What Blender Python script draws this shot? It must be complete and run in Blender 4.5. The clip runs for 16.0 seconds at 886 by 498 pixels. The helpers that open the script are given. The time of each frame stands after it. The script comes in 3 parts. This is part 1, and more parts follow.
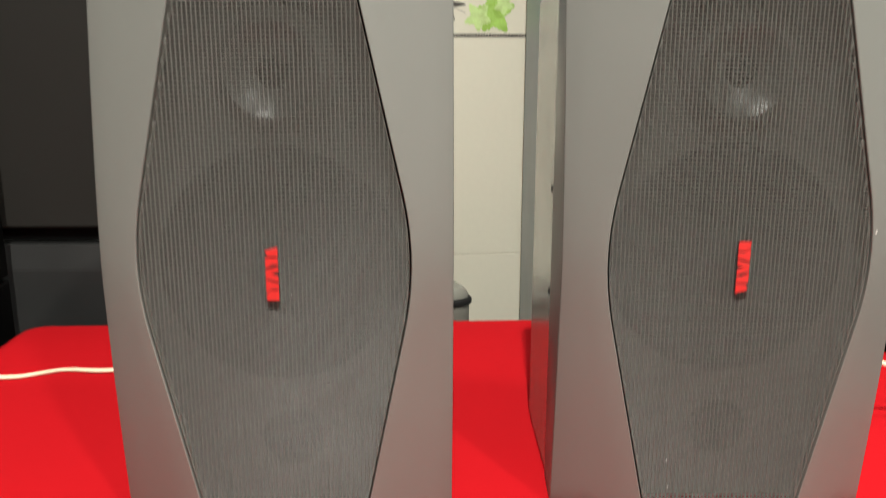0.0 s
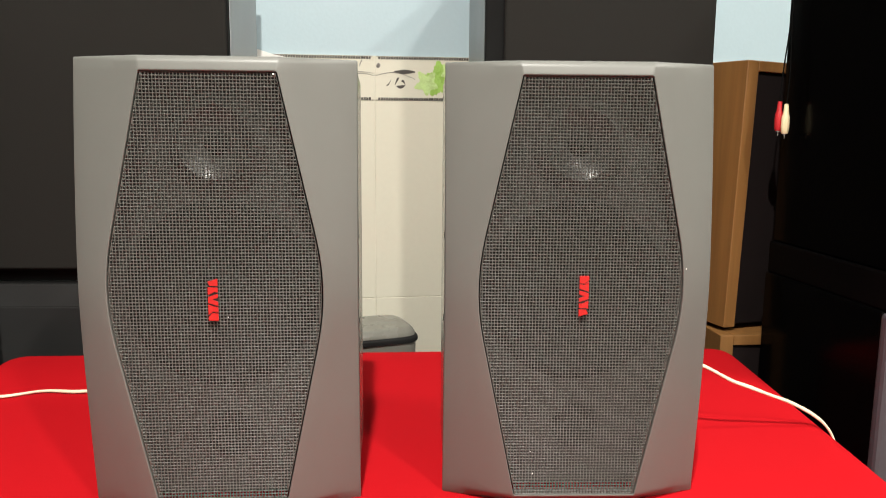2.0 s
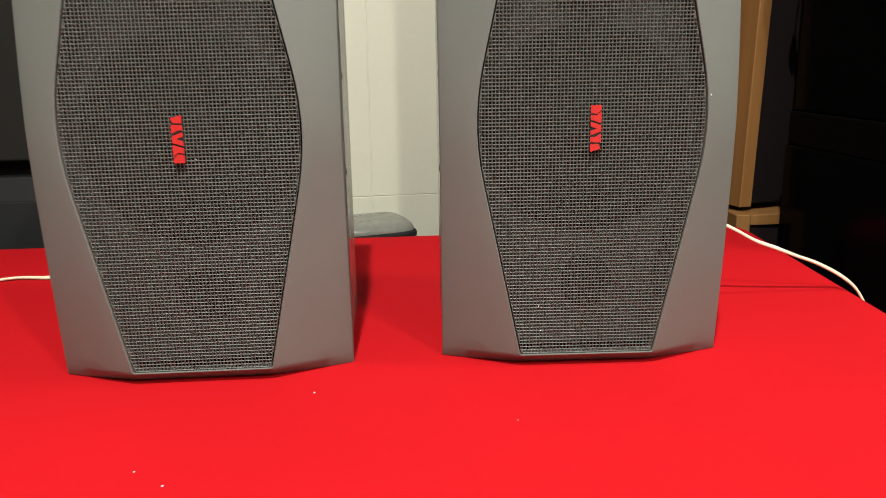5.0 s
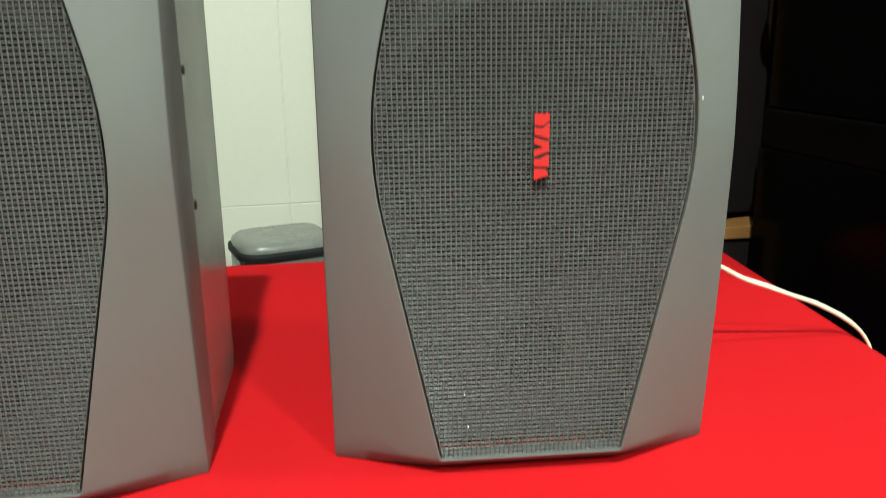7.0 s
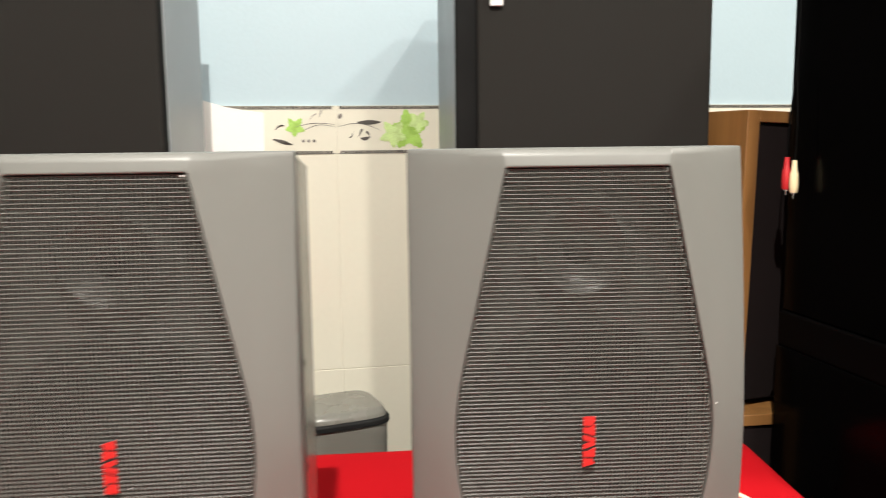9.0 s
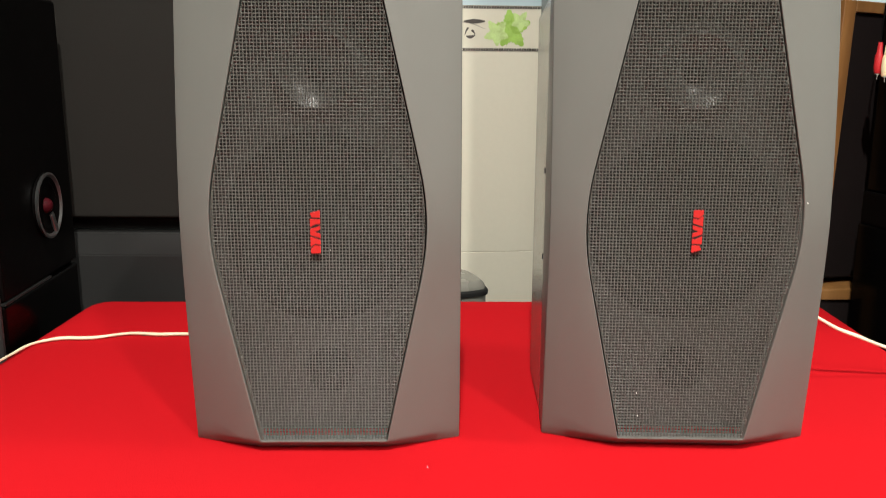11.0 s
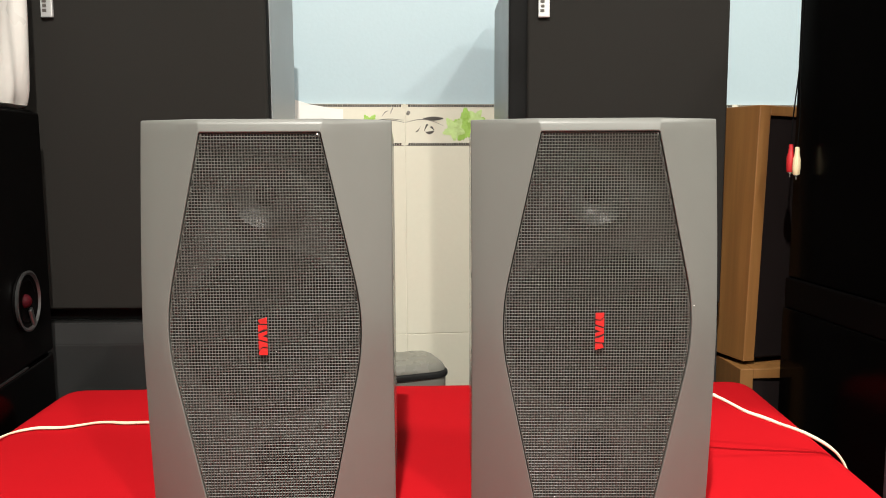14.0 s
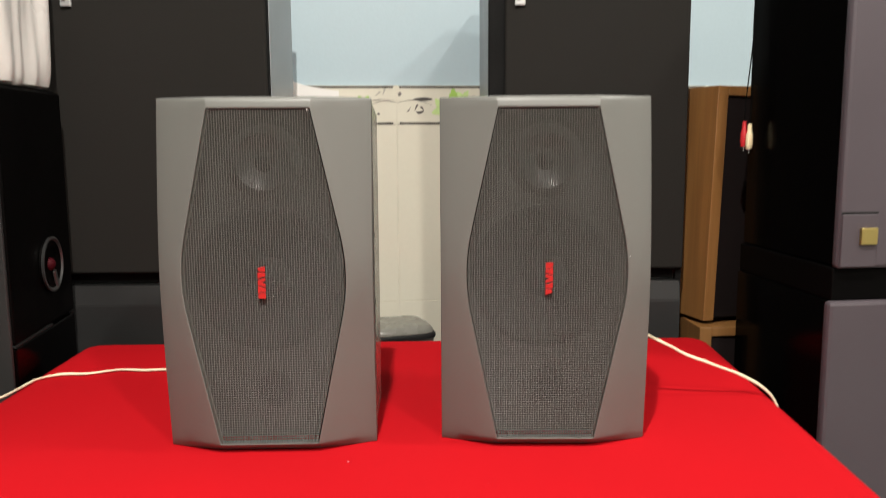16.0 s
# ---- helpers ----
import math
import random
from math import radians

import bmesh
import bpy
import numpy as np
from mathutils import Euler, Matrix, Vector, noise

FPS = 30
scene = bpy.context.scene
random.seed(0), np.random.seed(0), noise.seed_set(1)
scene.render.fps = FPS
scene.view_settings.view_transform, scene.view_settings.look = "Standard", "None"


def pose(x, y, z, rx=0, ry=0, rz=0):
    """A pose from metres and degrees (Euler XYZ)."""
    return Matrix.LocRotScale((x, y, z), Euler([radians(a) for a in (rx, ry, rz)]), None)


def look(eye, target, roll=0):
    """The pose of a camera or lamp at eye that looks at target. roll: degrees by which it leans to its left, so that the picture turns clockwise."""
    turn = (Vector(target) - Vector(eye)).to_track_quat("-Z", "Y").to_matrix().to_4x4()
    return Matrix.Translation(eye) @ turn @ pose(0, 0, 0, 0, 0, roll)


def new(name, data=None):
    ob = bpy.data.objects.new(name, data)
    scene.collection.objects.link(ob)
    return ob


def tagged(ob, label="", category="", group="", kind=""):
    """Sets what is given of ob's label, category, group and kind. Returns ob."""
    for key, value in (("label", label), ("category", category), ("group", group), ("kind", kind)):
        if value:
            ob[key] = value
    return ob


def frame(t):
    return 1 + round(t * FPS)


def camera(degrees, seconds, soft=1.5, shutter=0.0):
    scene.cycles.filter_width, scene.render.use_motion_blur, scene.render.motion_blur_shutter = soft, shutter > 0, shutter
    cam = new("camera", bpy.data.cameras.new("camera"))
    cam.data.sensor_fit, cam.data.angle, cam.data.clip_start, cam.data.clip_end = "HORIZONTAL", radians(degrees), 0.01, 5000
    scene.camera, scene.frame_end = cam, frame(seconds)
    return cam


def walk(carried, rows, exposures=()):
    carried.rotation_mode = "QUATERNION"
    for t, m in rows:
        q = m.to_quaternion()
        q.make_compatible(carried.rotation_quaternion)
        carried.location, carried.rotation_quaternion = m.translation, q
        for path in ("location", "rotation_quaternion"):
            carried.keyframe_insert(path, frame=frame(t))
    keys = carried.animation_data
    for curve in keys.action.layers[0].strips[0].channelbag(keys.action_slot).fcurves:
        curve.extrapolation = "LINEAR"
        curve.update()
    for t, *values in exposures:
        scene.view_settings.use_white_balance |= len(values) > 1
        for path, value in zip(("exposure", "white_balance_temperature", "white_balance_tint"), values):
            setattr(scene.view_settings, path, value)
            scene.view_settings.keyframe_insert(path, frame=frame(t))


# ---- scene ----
cam = camera(57.5, 16.0, soft=0.9, shutter=0.6)
PATH = [
    (0, (-0.1258, -0.6095, 1.1425), (0.1342, 1.3230, 0.6977), 0.07),
    (0.5, (-0.1323, -0.6624, 1.1975), (0.1213, 1.2890, 0.8398), 0.56),
    (1, (-0.1099, -0.7332, 1.1968), (0.1626, 1.2287, 0.9200), 1.18),
    (1.5, (-0.0864, -0.7821, 1.1796), (0.2132, 1.1733, 0.8854), 0.92),
    (2, (-0.0720, -0.7990, 1.1657), (0.2328, 1.1508, 0.8413), 0.48),
    (2.5, (-0.0687, -0.8085, 1.1507), (0.2266, 1.1381, 0.7990), 0.08),
    (3, (-0.0741, -0.8182, 1.1448), (0.2096, 1.1258, 0.7699), -0.43),
    (3.5, (-0.0727, -0.8161, 1.1349), (0.2082, 1.1222, 0.7297), -0.91),
    (4, (-0.0683, -0.8070, 1.1102), (0.2047, 1.1230, 0.6623), -1.23),
    (4.2, (-0.0640, -0.7970, 1.1000), (0.1990, 1.1300, 0.6350), -1.28),
    (6.3, (-0.0080, -0.5600, 1.0220), (0.3650, 1.3370, 0.5090), -1.05),
    (6.5, (0.0130, -0.5319, 1.0258), (0.3915, 1.3568, 0.4874), -1.19),
    (7, (0.0238, -0.5063, 1.0547), (0.4418, 1.3801, 0.5383), -0.78),
    (7.5, (0.0262, -0.5087, 1.1095), (0.4281, 1.3932, 0.6393), -0.87),
    (8, (0.0355, -0.5042, 1.1611), (0.4385, 1.4120, 0.7540), -1.21),
    (8.5, (0.0195, -0.5410, 1.2121), (0.4243, 1.3905, 0.8873), -1.14),
    (9, (-0.0334, -0.6151, 1.2268), (0.3318, 1.3337, 0.9646), -0.66),
    (9.5, (-0.1199, -0.6820, 1.1957), (0.1633, 1.2749, 0.8949), 0.23),
    (10, (-0.1350, -0.7155, 1.1754), (0.0751, 1.2404, 0.8144), 0.30),
    (10.2, (-0.1340, -0.7290, 1.1650), (0.0620, 1.2280, 0.8010), 0.22),
    (12.3, (-0.1010, -0.8040, 1.0960), (0.1130, 1.1270, 0.6230), -0.25),
    (12.5, (-0.0905, -0.8073, 1.1048), (0.1364, 1.1287, 0.6570), -0.37),
    (13, (-0.0782, -0.8260, 1.1500), (0.1712, 1.1252, 0.7888), -0.34),
    (13.5, (-0.0777, -0.8616, 1.1818), (0.1689, 1.1041, 0.9074), -0.34),
    (14, (-0.0820, -0.8804, 1.1831), (0.1529, 1.0918, 0.9480), -0.27),
    (14.5, (-0.0857, -0.8852, 1.1746), (0.1452, 1.0862, 0.9292), -0.05),
    (15, (-0.0824, -0.8913, 1.1492), (0.1362, 1.0742, 0.8505), -0.29),
    (15.5, (-0.0666, -0.9424, 1.1408), (0.1580, 1.0174, 0.8107), -0.59),
    (16, (-0.0586, -1.0407, 1.1692), (0.1645, 0.9277, 0.8940), -0.37),
]
walk(cam, [(t, look(eye, target, roll)) for t, eye, target, roll in PATH],
     exposures=[(0, 0.0, 6450, 9), (.5, 0.06, 6500, 10), (1, 0.07, 6550, 11), (1.5, -.03, 6550, 12), (2, -.08, 6550, 12), (3.5, -.26, 6500, 10), (4, -.26, 6450, 9),
                (6.5, -.18, 5950, -6), (7, -.08, 5750, -11), (7.5, .03, 6000, -4), (8, .08, 6250, 4), (8.5, .10, 6550, 12), (9, .07, 6600, 14), (9.5, .03, 6600, 14), (10, -.04, 6600, 14),
                (12.5, -.18, 6350, 6), (13, -.13, 6400, 7), (13.5, -.1, 6500, 10), (14, -.07, 6550, 12), (14.5, -.10, 6550, 12), (15.5, -.28, 6600, 14), (16, -.34, 6600, 14)])

# ---- light: three round ceiling lamps in a closed room ----
world = bpy.data.worlds.new("world")
scene.world = world
world.use_nodes = True
world.node_tree.nodes["Background"].inputs[0].default_value = (0.8, 0.9, 1.0, 1)
world.node_tree.nodes["Background"].inputs[1].default_value = 0.02
scene.view_settings.exposure = 0.0
LAMPS = [((0.95, -2.40, 3.10), 100, (1.0, 0.98, 0.89), 0.16), ((-0.176, -1.03, 3.10), 128, (1.0, 0.98, 0.89), 0.06), ((1.90, -0.50, 3.10), 46, (1.0, 0.98, 0.89), 0.30)]
for at, watts, tone, wide in LAMPS:
    data = bpy.data.lights.new("ceiling_bulb", "AREA")
    data.shape, data.size, data.energy, data.color = "DISK", wide, watts, tone
    new("ceiling_bulb", data).matrix_world = pose(*at)


# ---- materials ----
def mat(name, base, rough=0.6, metal=0.0, vary=0.12, scale=40.0, bump=0.1, fine=600.0, spec=0.5, dirt=0.0, rough_vary=0.1, sheen=0.0, coat=0.0):
    m = bpy.data.materials.new(name)
    m.use_nodes = True
    nt = m.node_tree
    b = nt.nodes["Principled BSDF"]
    tc = nt.nodes.new("ShaderNodeTexCoord")
    n1 = nt.nodes.new("ShaderNodeTexNoise")
    n1.inputs["Scale"].default_value, n1.inputs["Detail"].default_value = scale / 8, 6
    n2 = nt.nodes.new("ShaderNodeTexNoise")
    n2.inputs["Scale"].default_value, n2.inputs["Detail"].default_value = fine, 3
    for n in (n1, n2):
        nt.links.new(tc.outputs["Object"], n.inputs["Vector"])
    mixer = nt.nodes.new("ShaderNodeMix")
    mixer.data_type = "FLOAT"
    mixer.inputs[0].default_value = 0.4
    nt.links.new(n1.outputs["Fac"], mixer.inputs[2])
    nt.links.new(n2.outputs["Fac"], mixer.inputs[3])
    ramp = nt.nodes.new("ShaderNodeMapRange")
    ramp.inputs[1].default_value, ramp.inputs[2].default_value = 0.3, 0.7
    ramp.inputs[3].default_value, ramp.inputs[4].default_value = 1 - vary, 1 + vary
    nt.links.new(mixer.outputs[0], ramp.inputs[0])
    mul = nt.nodes.new("ShaderNodeVectorMath")
    mul.operation = "SCALE"
    mul.inputs[0].default_value = base[:3]
    nt.links.new(ramp.outputs[0], mul.inputs["Scale"])
    nt.links.new(mul.outputs[0], b.inputs["Base Color"])
    rr = nt.nodes.new("ShaderNodeMapRange")
    rr.inputs[1].default_value, rr.inputs[2].default_value = 0.3, 0.7
    rr.inputs[3].default_value, rr.inputs[4].default_value = max(0.03, rough - rough_vary), min(1, rough + rough_vary)
    nt.links.new(n1.outputs["Fac"], rr.inputs[0])
    nt.links.new(rr.outputs[0], b.inputs["Roughness"])
    b.inputs["Metallic"].default_value = metal
    b.inputs["Specular IOR Level"].default_value = spec
    b.inputs["Coat Weight"].default_value = coat
    if sheen:
        b.inputs["Sheen Weight"].default_value = sheen
        b.inputs["Sheen Tint"].default_value = (*base[:3], 1)
        b.inputs["Sheen Roughness"].default_value = 0.5
    if bump:
        bp = nt.nodes.new("ShaderNodeBump")
        bp.inputs["Strength"].default_value, bp.inputs["Distance"].default_value = bump, 0.001
        nt.links.new(n2.outputs["Fac"], bp.inputs["Height"])
        nt.links.new(bp.outputs[0], b.inputs["Normal"])
    return m


def wood(name, light, dark, rough=0.45):
    m = mat(name, light, rough, bump=0.1)
    nt = m.node_tree
    b = nt.nodes["Principled BSDF"]
    tc = next(n for n in nt.nodes if n.type == "TEX_COORD")
    mp = nt.nodes.new("ShaderNodeMapping")
    mp.inputs["Scale"].default_value = (60, 60, 3)
    nt.links.new(tc.outputs["Object"], mp.inputs["Vector"])
    n = nt.nodes.new("ShaderNodeTexNoise")
    n.inputs["Scale"].default_value, n.inputs["Detail"].default_value, n.inputs["Distortion"].default_value = 1.0, 8, 0.6
    nt.links.new(mp.outputs[0], n.inputs["Vector"])
    cr = nt.nodes.new("ShaderNodeValToRGB")
    cr.color_ramp.elements[0].position, cr.color_ramp.elements[1].position = 0.32, 0.68
    cr.color_ramp.elements[0].color, cr.color_ramp.elements[1].color = (*dark, 1), (*light, 1)
    nt.links.new(n.outputs["Fac"], cr.inputs[0])
    nt.links.new(cr.outputs[0], b.inputs["Base Color"])
    return m


GREY = mat("grey_moulded_paint", (0.128, 0.1285, 0.118), 0.42, vary=0.04, scale=60, bump=0.07, fine=1500)
# Paler than GREY: part of the sides' grazing reflection is in this base colour.
GREY_SHEEN = mat("grey_paint_with_sheen", (0.22, 0.216, 0.19), 0.20, vary=0.06, scale=40, bump=0.08, fine=1200, rough_vary=0.06)
STEEL = mat("grey_painted_steel", (0.079, 0.078, 0.069), 0.48, vary=0.06, bump=0.05)
DOME = mat("dark_horn", (0.019, 0.019, 0.018), 0.32, spec=0.42, rough_vary=0.03)
BAFFLE = mat("baffle_board", (0.031, 0.0305, 0.028), 0.85, vary=0.15)
DARK = mat("dark_inside", (0.013, 0.0125, 0.012), 0.75, vary=0.15)
CONE = mat("paper_cone", (0.015, 0.0148, 0.0140), 0.9, vary=0.2, scale=200, spec=0.1)
RUBBER = mat("rubber", (0.014, 0.014, 0.014), 0.55, spec=0.2)
CHROME = mat("bright_metal", (0.75, 0.74, 0.72), 0.25, 1.0, vary=0.05)
BADGE_RED = mat("badge_red", (0.50, 0.018, 0.016), 0.4, vary=0.06)
BADGE_BACK = mat("badge_backing", (0.03, 0.03, 0.03), 0.5)
FELT = mat("red_felt", (0.405, 0.0052, 0.0090), 0.95, vary=0.07, scale=30, bump=0.5, fine=900, spec=0.06, sheen=0.08)
CREAM_WIRE = mat("cream_cable_sheath", (0.80, 0.70, 0.50), 0.45, vary=0.05)
BLACK = mat("black_vinyl", (0.0016, 0.0014, 0.0014), 0.5, vary=0.3, bump=0.15, rough_vary=0.1, spec=0.05)
BLACK_GLOSS = mat("black_satin_lacquer", (0.0012, 0.0011, 0.0011), 0.17, vary=0.3, bump=0.02, spec=0.05, rough_vary=0.04)
CHARCOAL = mat("charcoal_grille_cloth", (0.0175, 0.0162, 0.0145), 0.92, vary=0.12, scale=25, bump=0.5, fine=1400, spec=0.15)
# Pale and bluish because the glare on the tower sides is in the base colour.
CHARCOAL_GLARE = mat("charcoal_paint_with_glare", (0.25, 0.27, 0.28), 0.42, vary=0.08, scale=25, bump=0.15)
FRAME_BLACK = mat("dark_frame_paint", (0.003, 0.0029, 0.0028), 0.8, vary=0.15, bump=0.1, spec=0.2)
PLINTH = mat("charcoal_satin_panel", (0.024, 0.024, 0.024), 0.45, vary=0.15, bump=0.1, spec=0.3)
WOOD = wood("light_oak_veneer", (0.245, 0.115, 0.034), (0.185, 0.084, 0.025))
GRILLE_BLACK = mat("black_grille_cloth", (0.010, 0.007, 0.007), 0.95, vary=0.2, bump=0.4, spec=0.08)
MAUVE = mat("grey_mauve_paint", (0.066, 0.053, 0.062), 0.5, vary=0.06, bump=0.15)
DARK_METAL = mat("dull_dark_metal", (0.22, 0.22, 0.22), 0.4, 0.9)
BRASS = mat("brass", (0.70, 0.55, 0.20), 0.3, 1.0, vary=0.1)
SILVER = mat("silver_plate", (0.75, 0.75, 0.75), 0.35, 0.6, vary=0.05)
WALL_BLUE = mat("pale_blue_wall_paint", (0.435, 0.550, 0.605), 0.55, vary=0.025, scale=12, bump=0.25, fine=120)
WALL_PLAIN = mat("white_wall_paint", (0.36, 0.36, 0.34), 0.7, vary=0.03, scale=12, bump=0.2, fine=120)
TILE = mat("cream_glazed_tile", (0.735, 0.70, 0.585), 0.16, vary=0.025, scale=20, bump=0.02, fine=80, rough_vary=0.05)
GROUT = mat("pale_grout", (0.72, 0.68, 0.58), 0.9, vary=0.1)
PRINT_DARK = mat("dark_glaze_print", (0.07, 0.062, 0.055), 0.3, vary=0.4, scale=400)
PRINT_GREY = mat("grey_glaze_print", (0.22, 0.20, 0.18), 0.3, vary=0.4, scale=500)
PRINT_GREEN = mat("green_glaze_print", (0.36, 0.58, 0.12), 0.3, vary=0.25, scale=300)
PRINT_LIME = mat("light_green_glaze_print", (0.55, 0.72, 0.30), 0.3, vary=0.25, scale=300)
PAPER = mat("white_paper", (0.82, 0.80, 0.77), 0.8, vary=0.02, bump=0.1, fine=200)
WHITE_FILM = mat("white_wrapping_film", (0.80, 0.77, 0.73), 0.35, vary=0.04, scale=30, bump=0.2, fine=60)
FLOOR = mat("floor_tile_grey", (0.18, 0.17, 0.155), 0.35, vary=0.12, scale=12)
BIN_GREY = mat("grey_bin_plastic", (0.20, 0.195, 0.17), 0.22, vary=0.05)
CEIL = mat("white_ceiling_paint", (0.62, 0.62, 0.60), 0.85, vary=0.03, scale=12)
CORD = mat("black_cord", (0.003, 0.003, 0.003), 0.8, spec=0.05)
RED_PLASTIC = mat("red_plug_plastic", (0.50, 0.02, 0.025), 0.4)
RED_DULL = mat("dull_red_cap", (0.045, 0.003, 0.006), 0.7, spec=0.1)
WHITE_PLASTIC = mat("ivory_plug_plastic", (0.85, 0.72, 0.45), 0.4)
FLECK = mat("white_fleck", (0.85, 0.85, 0.82), 0.7)
TABLE_WOOD = wood("brown_table_wood", (0.25, 0.14, 0.07), (0.15, 0.08, 0.035))
GLOW = bpy.data.materials.new("lamp_diffuser")
GLOW.use_nodes = True
GLOW.node_tree.nodes["Principled BSDF"].inputs["Emission Color"].default_value = (1.0, 0.98, 0.90, 1)
GLOW.node_tree.nodes["Principled BSDF"].inputs["Emission Strength"].default_value = 3.0


# ---- building helpers ----
def empty(name, m, label, category, group="", kind=""):
    ob = new(name)
    ob.matrix_world = m
    return tagged(ob, label, category, group, kind)


def part(name, bm, material, parent=None, label="", smooth=False, crease=38):
    me = bpy.data.meshes.new(name)
    if isinstance(bm, tuple):
        me.from_pydata(*bm)
    else:
        bmesh.ops.recalc_face_normals(bm, faces=bm.faces)
        bm.to_mesh(me)
        bm.free()
    for one in material if isinstance(material, (list, tuple)) else [material]:
        me.materials.append(one)
    if smooth:
        me.polygons.foreach_set("use_smooth", [True] * len(me.polygons))
        me.set_sharp_from_angle(angle=radians(crease))
    ob = new(name, me)
    ob.parent = parent
    return tagged(ob, label)


def box(x0, x1, y0, y1, z0, z1, bevel=0.0, seg=2):
    bm = bmesh.new()
    bmesh.ops.create_cube(bm, size=1)
    for v in bm.verts:
        v.co = ((x0 + x1) / 2 + v.co.x * (x1 - x0), (y0 + y1) / 2 + v.co.y * (y1 - y0), (z0 + z1) / 2 + v.co.z * (z1 - z0))
    if bevel:
        bmesh.ops.bevel(bm, geom=bm.edges[:], offset=bevel, segments=seg, affect="EDGES", profile=0.5)
    return bm


def lathe(profile, n=32, axis="z"):
    """A body of revolution from (radius, height) pairs; axis y points its top to -y."""
    bm = bmesh.new()
    rings = []
    for r, h in profile:
        if r < 1e-6:
            rings.append([bm.verts.new((0, 0, h))])
        else:
            rings.append([bm.verts.new((r * math.cos(2 * math.pi * i / n), r * math.sin(2 * math.pi * i / n), h)) for i in range(n)])
    for a, b in zip(rings, rings[1:]):
        for i in range(n):
            j = (i + 1) % n
            f = [a[i % len(a)], a[j % len(a)], b[j % len(b)], b[i % len(b)]]
            f = list(dict.fromkeys(f))
            if len(f) > 2:
                bm.faces.new(f)
    if axis == "y":
        bmesh.ops.transform(bm, matrix=Matrix.Rotation(radians(90), 4, "X"), verts=bm.verts)
    if axis == "x":
        bmesh.ops.transform(bm, matrix=Matrix.Rotation(radians(90), 4, "Y"), verts=bm.verts)
    return bm


def moved(bm, x=0, y=0, z=0):
    bmesh.ops.translate(bm, vec=(x, y, z), verts=bm.verts)
    return bm


def tube(points, radius, n=8, sub=8):
    """A round cord through the given points, smoothed."""
    pts = [Vector(p) for p in points]
    line = []
    for i in range(len(pts) - 1):
        p0, p1, p2, p3 = pts[max(i - 1, 0)], pts[i], pts[i + 1], pts[min(i + 2, len(pts) - 1)]
        for k in range(sub):
            t = k / sub
            line.append(0.5 * (2 * p1 + (p2 - p0) * t + (2 * p0 - 5 * p1 + 4 * p2 - p3) * t * t + (3 * p1 - p0 - 3 * p2 + p3) * t ** 3))
    line.append(pts[-1])
    bm = bmesh.new()
    rings = []
    for i, p in enumerate(line):
        d = (line[min(i + 1, len(line) - 1)] - line[max(i - 1, 0)]).normalized()
        side = d.cross(Vector((0, 0, 1)))
        side = side.normalized() if side.length > 1e-4 else Vector((1, 0, 0))
        up = side.cross(d)
        rings.append([bm.verts.new(p + radius * (math.cos(2 * math.pi * k / n) * side + math.sin(2 * math.pi * k / n) * up)) for k in range(n)])
    for a, b in zip(rings, rings[1:]):
        for k in range(n):
            bm.faces.new((a[k], a[(k + 1) % n], b[(k + 1) % n], b[k]))
    bm.faces.new(rings[0])
    bm.faces.new(rings[-1][::-1])
    return bm


def plate(outline, y0, y1, bm=None):
    """A flat plate with the outline (x, z) between y0 (front) and y1."""
    bm = bm or bmesh.new()
    a = [bm.verts.new((x, y0, z)) for x, z in outline]
    b = [bm.verts.new((x, y1, z)) for x, z in outline]
    bm.faces.new(a)
    bm.faces.new(b[::-1])
    for i in range(len(a)):
        j = (i + 1) % len(a)
        bm.faces.new((a[i], b[i], b[j], a[j]))
    return bm


# ---- room ----
WALL_Y = 1.235
X0, X1, Y0, TOP = -2.3, 2.4, -3.2, 3.25
tagged(part("floor", box(X0, X1, Y0, WALL_Y + 0.02, -0.05, 0.0), FLOOR), "grey tiled floor of the room", "floor", kind="structure")
tagged(part("ceiling", box(X0, X1, Y0, WALL_Y + 0.02, TOP, TOP + 0.05), CEIL), "white painted ceiling", "ceiling", kind="structure")
wall = tagged(part("wall_north", box(X0 - 0.1, X1 + 0.1, WALL_Y + 0.008, WALL_Y + 0.12, -0.05, TOP + 0.05), WALL_BLUE),
              "pale blue painted wall above a cream tiled lower part", "wall", kind="structure")
tagged(part("wall_south", box(X0 - 0.1, X1 + 0.1, Y0 - 0.1, Y0, -0.05, TOP + 0.05), WALL_PLAIN), "plain white painted wall", "wall", kind="structure")
tagged(part("wall_west", box(X0 - 0.1, X0, Y0, WALL_Y + 0.008, -0.05, TOP + 0.05), WALL_PLAIN), "plain white painted wall", "wall", kind="structure")
tagged(part("wall_east", box(X1, X1 + 0.1, Y0, WALL_Y + 0.008, -0.05, TOP + 0.05), WALL_PLAIN), "plain white painted wall", "wall", kind="structure")

for at, watts, tone, wide in LAMPS:
    lamp = empty("ceiling_lamp", pose(at[0], at[1], TOP), "round white ceiling lamp with a lit diffuser", "ceiling lamp", "ceiling lamps")
    part("housing", moved(lathe([(0.0, 0.0), (0.19, 0.0), (0.20, -0.03), (0.18, -0.05), (0.0, -0.05)]), z=0), CEIL, lamp, smooth=True)
    part("diffuser", lathe([(0.0, -0.052), (0.17, -0.052), (0.16, -0.08), (0.10, -0.10), (0.0, -0.105)]), GLOW, lamp, "lit white diffuser", smooth=True)


# ---- the pair of grey bookshelf loudspeakers ----
H, WE, WM, DM, ZM = 0.470, 0.1411, 0.1406, -0.0274, 0.2400
GX, GZ, GY, GMX = 0.0650, 0.0135, -0.0443, 0.1085
ZB = 0.2335
FX, FY = 0.0670, -0.0395


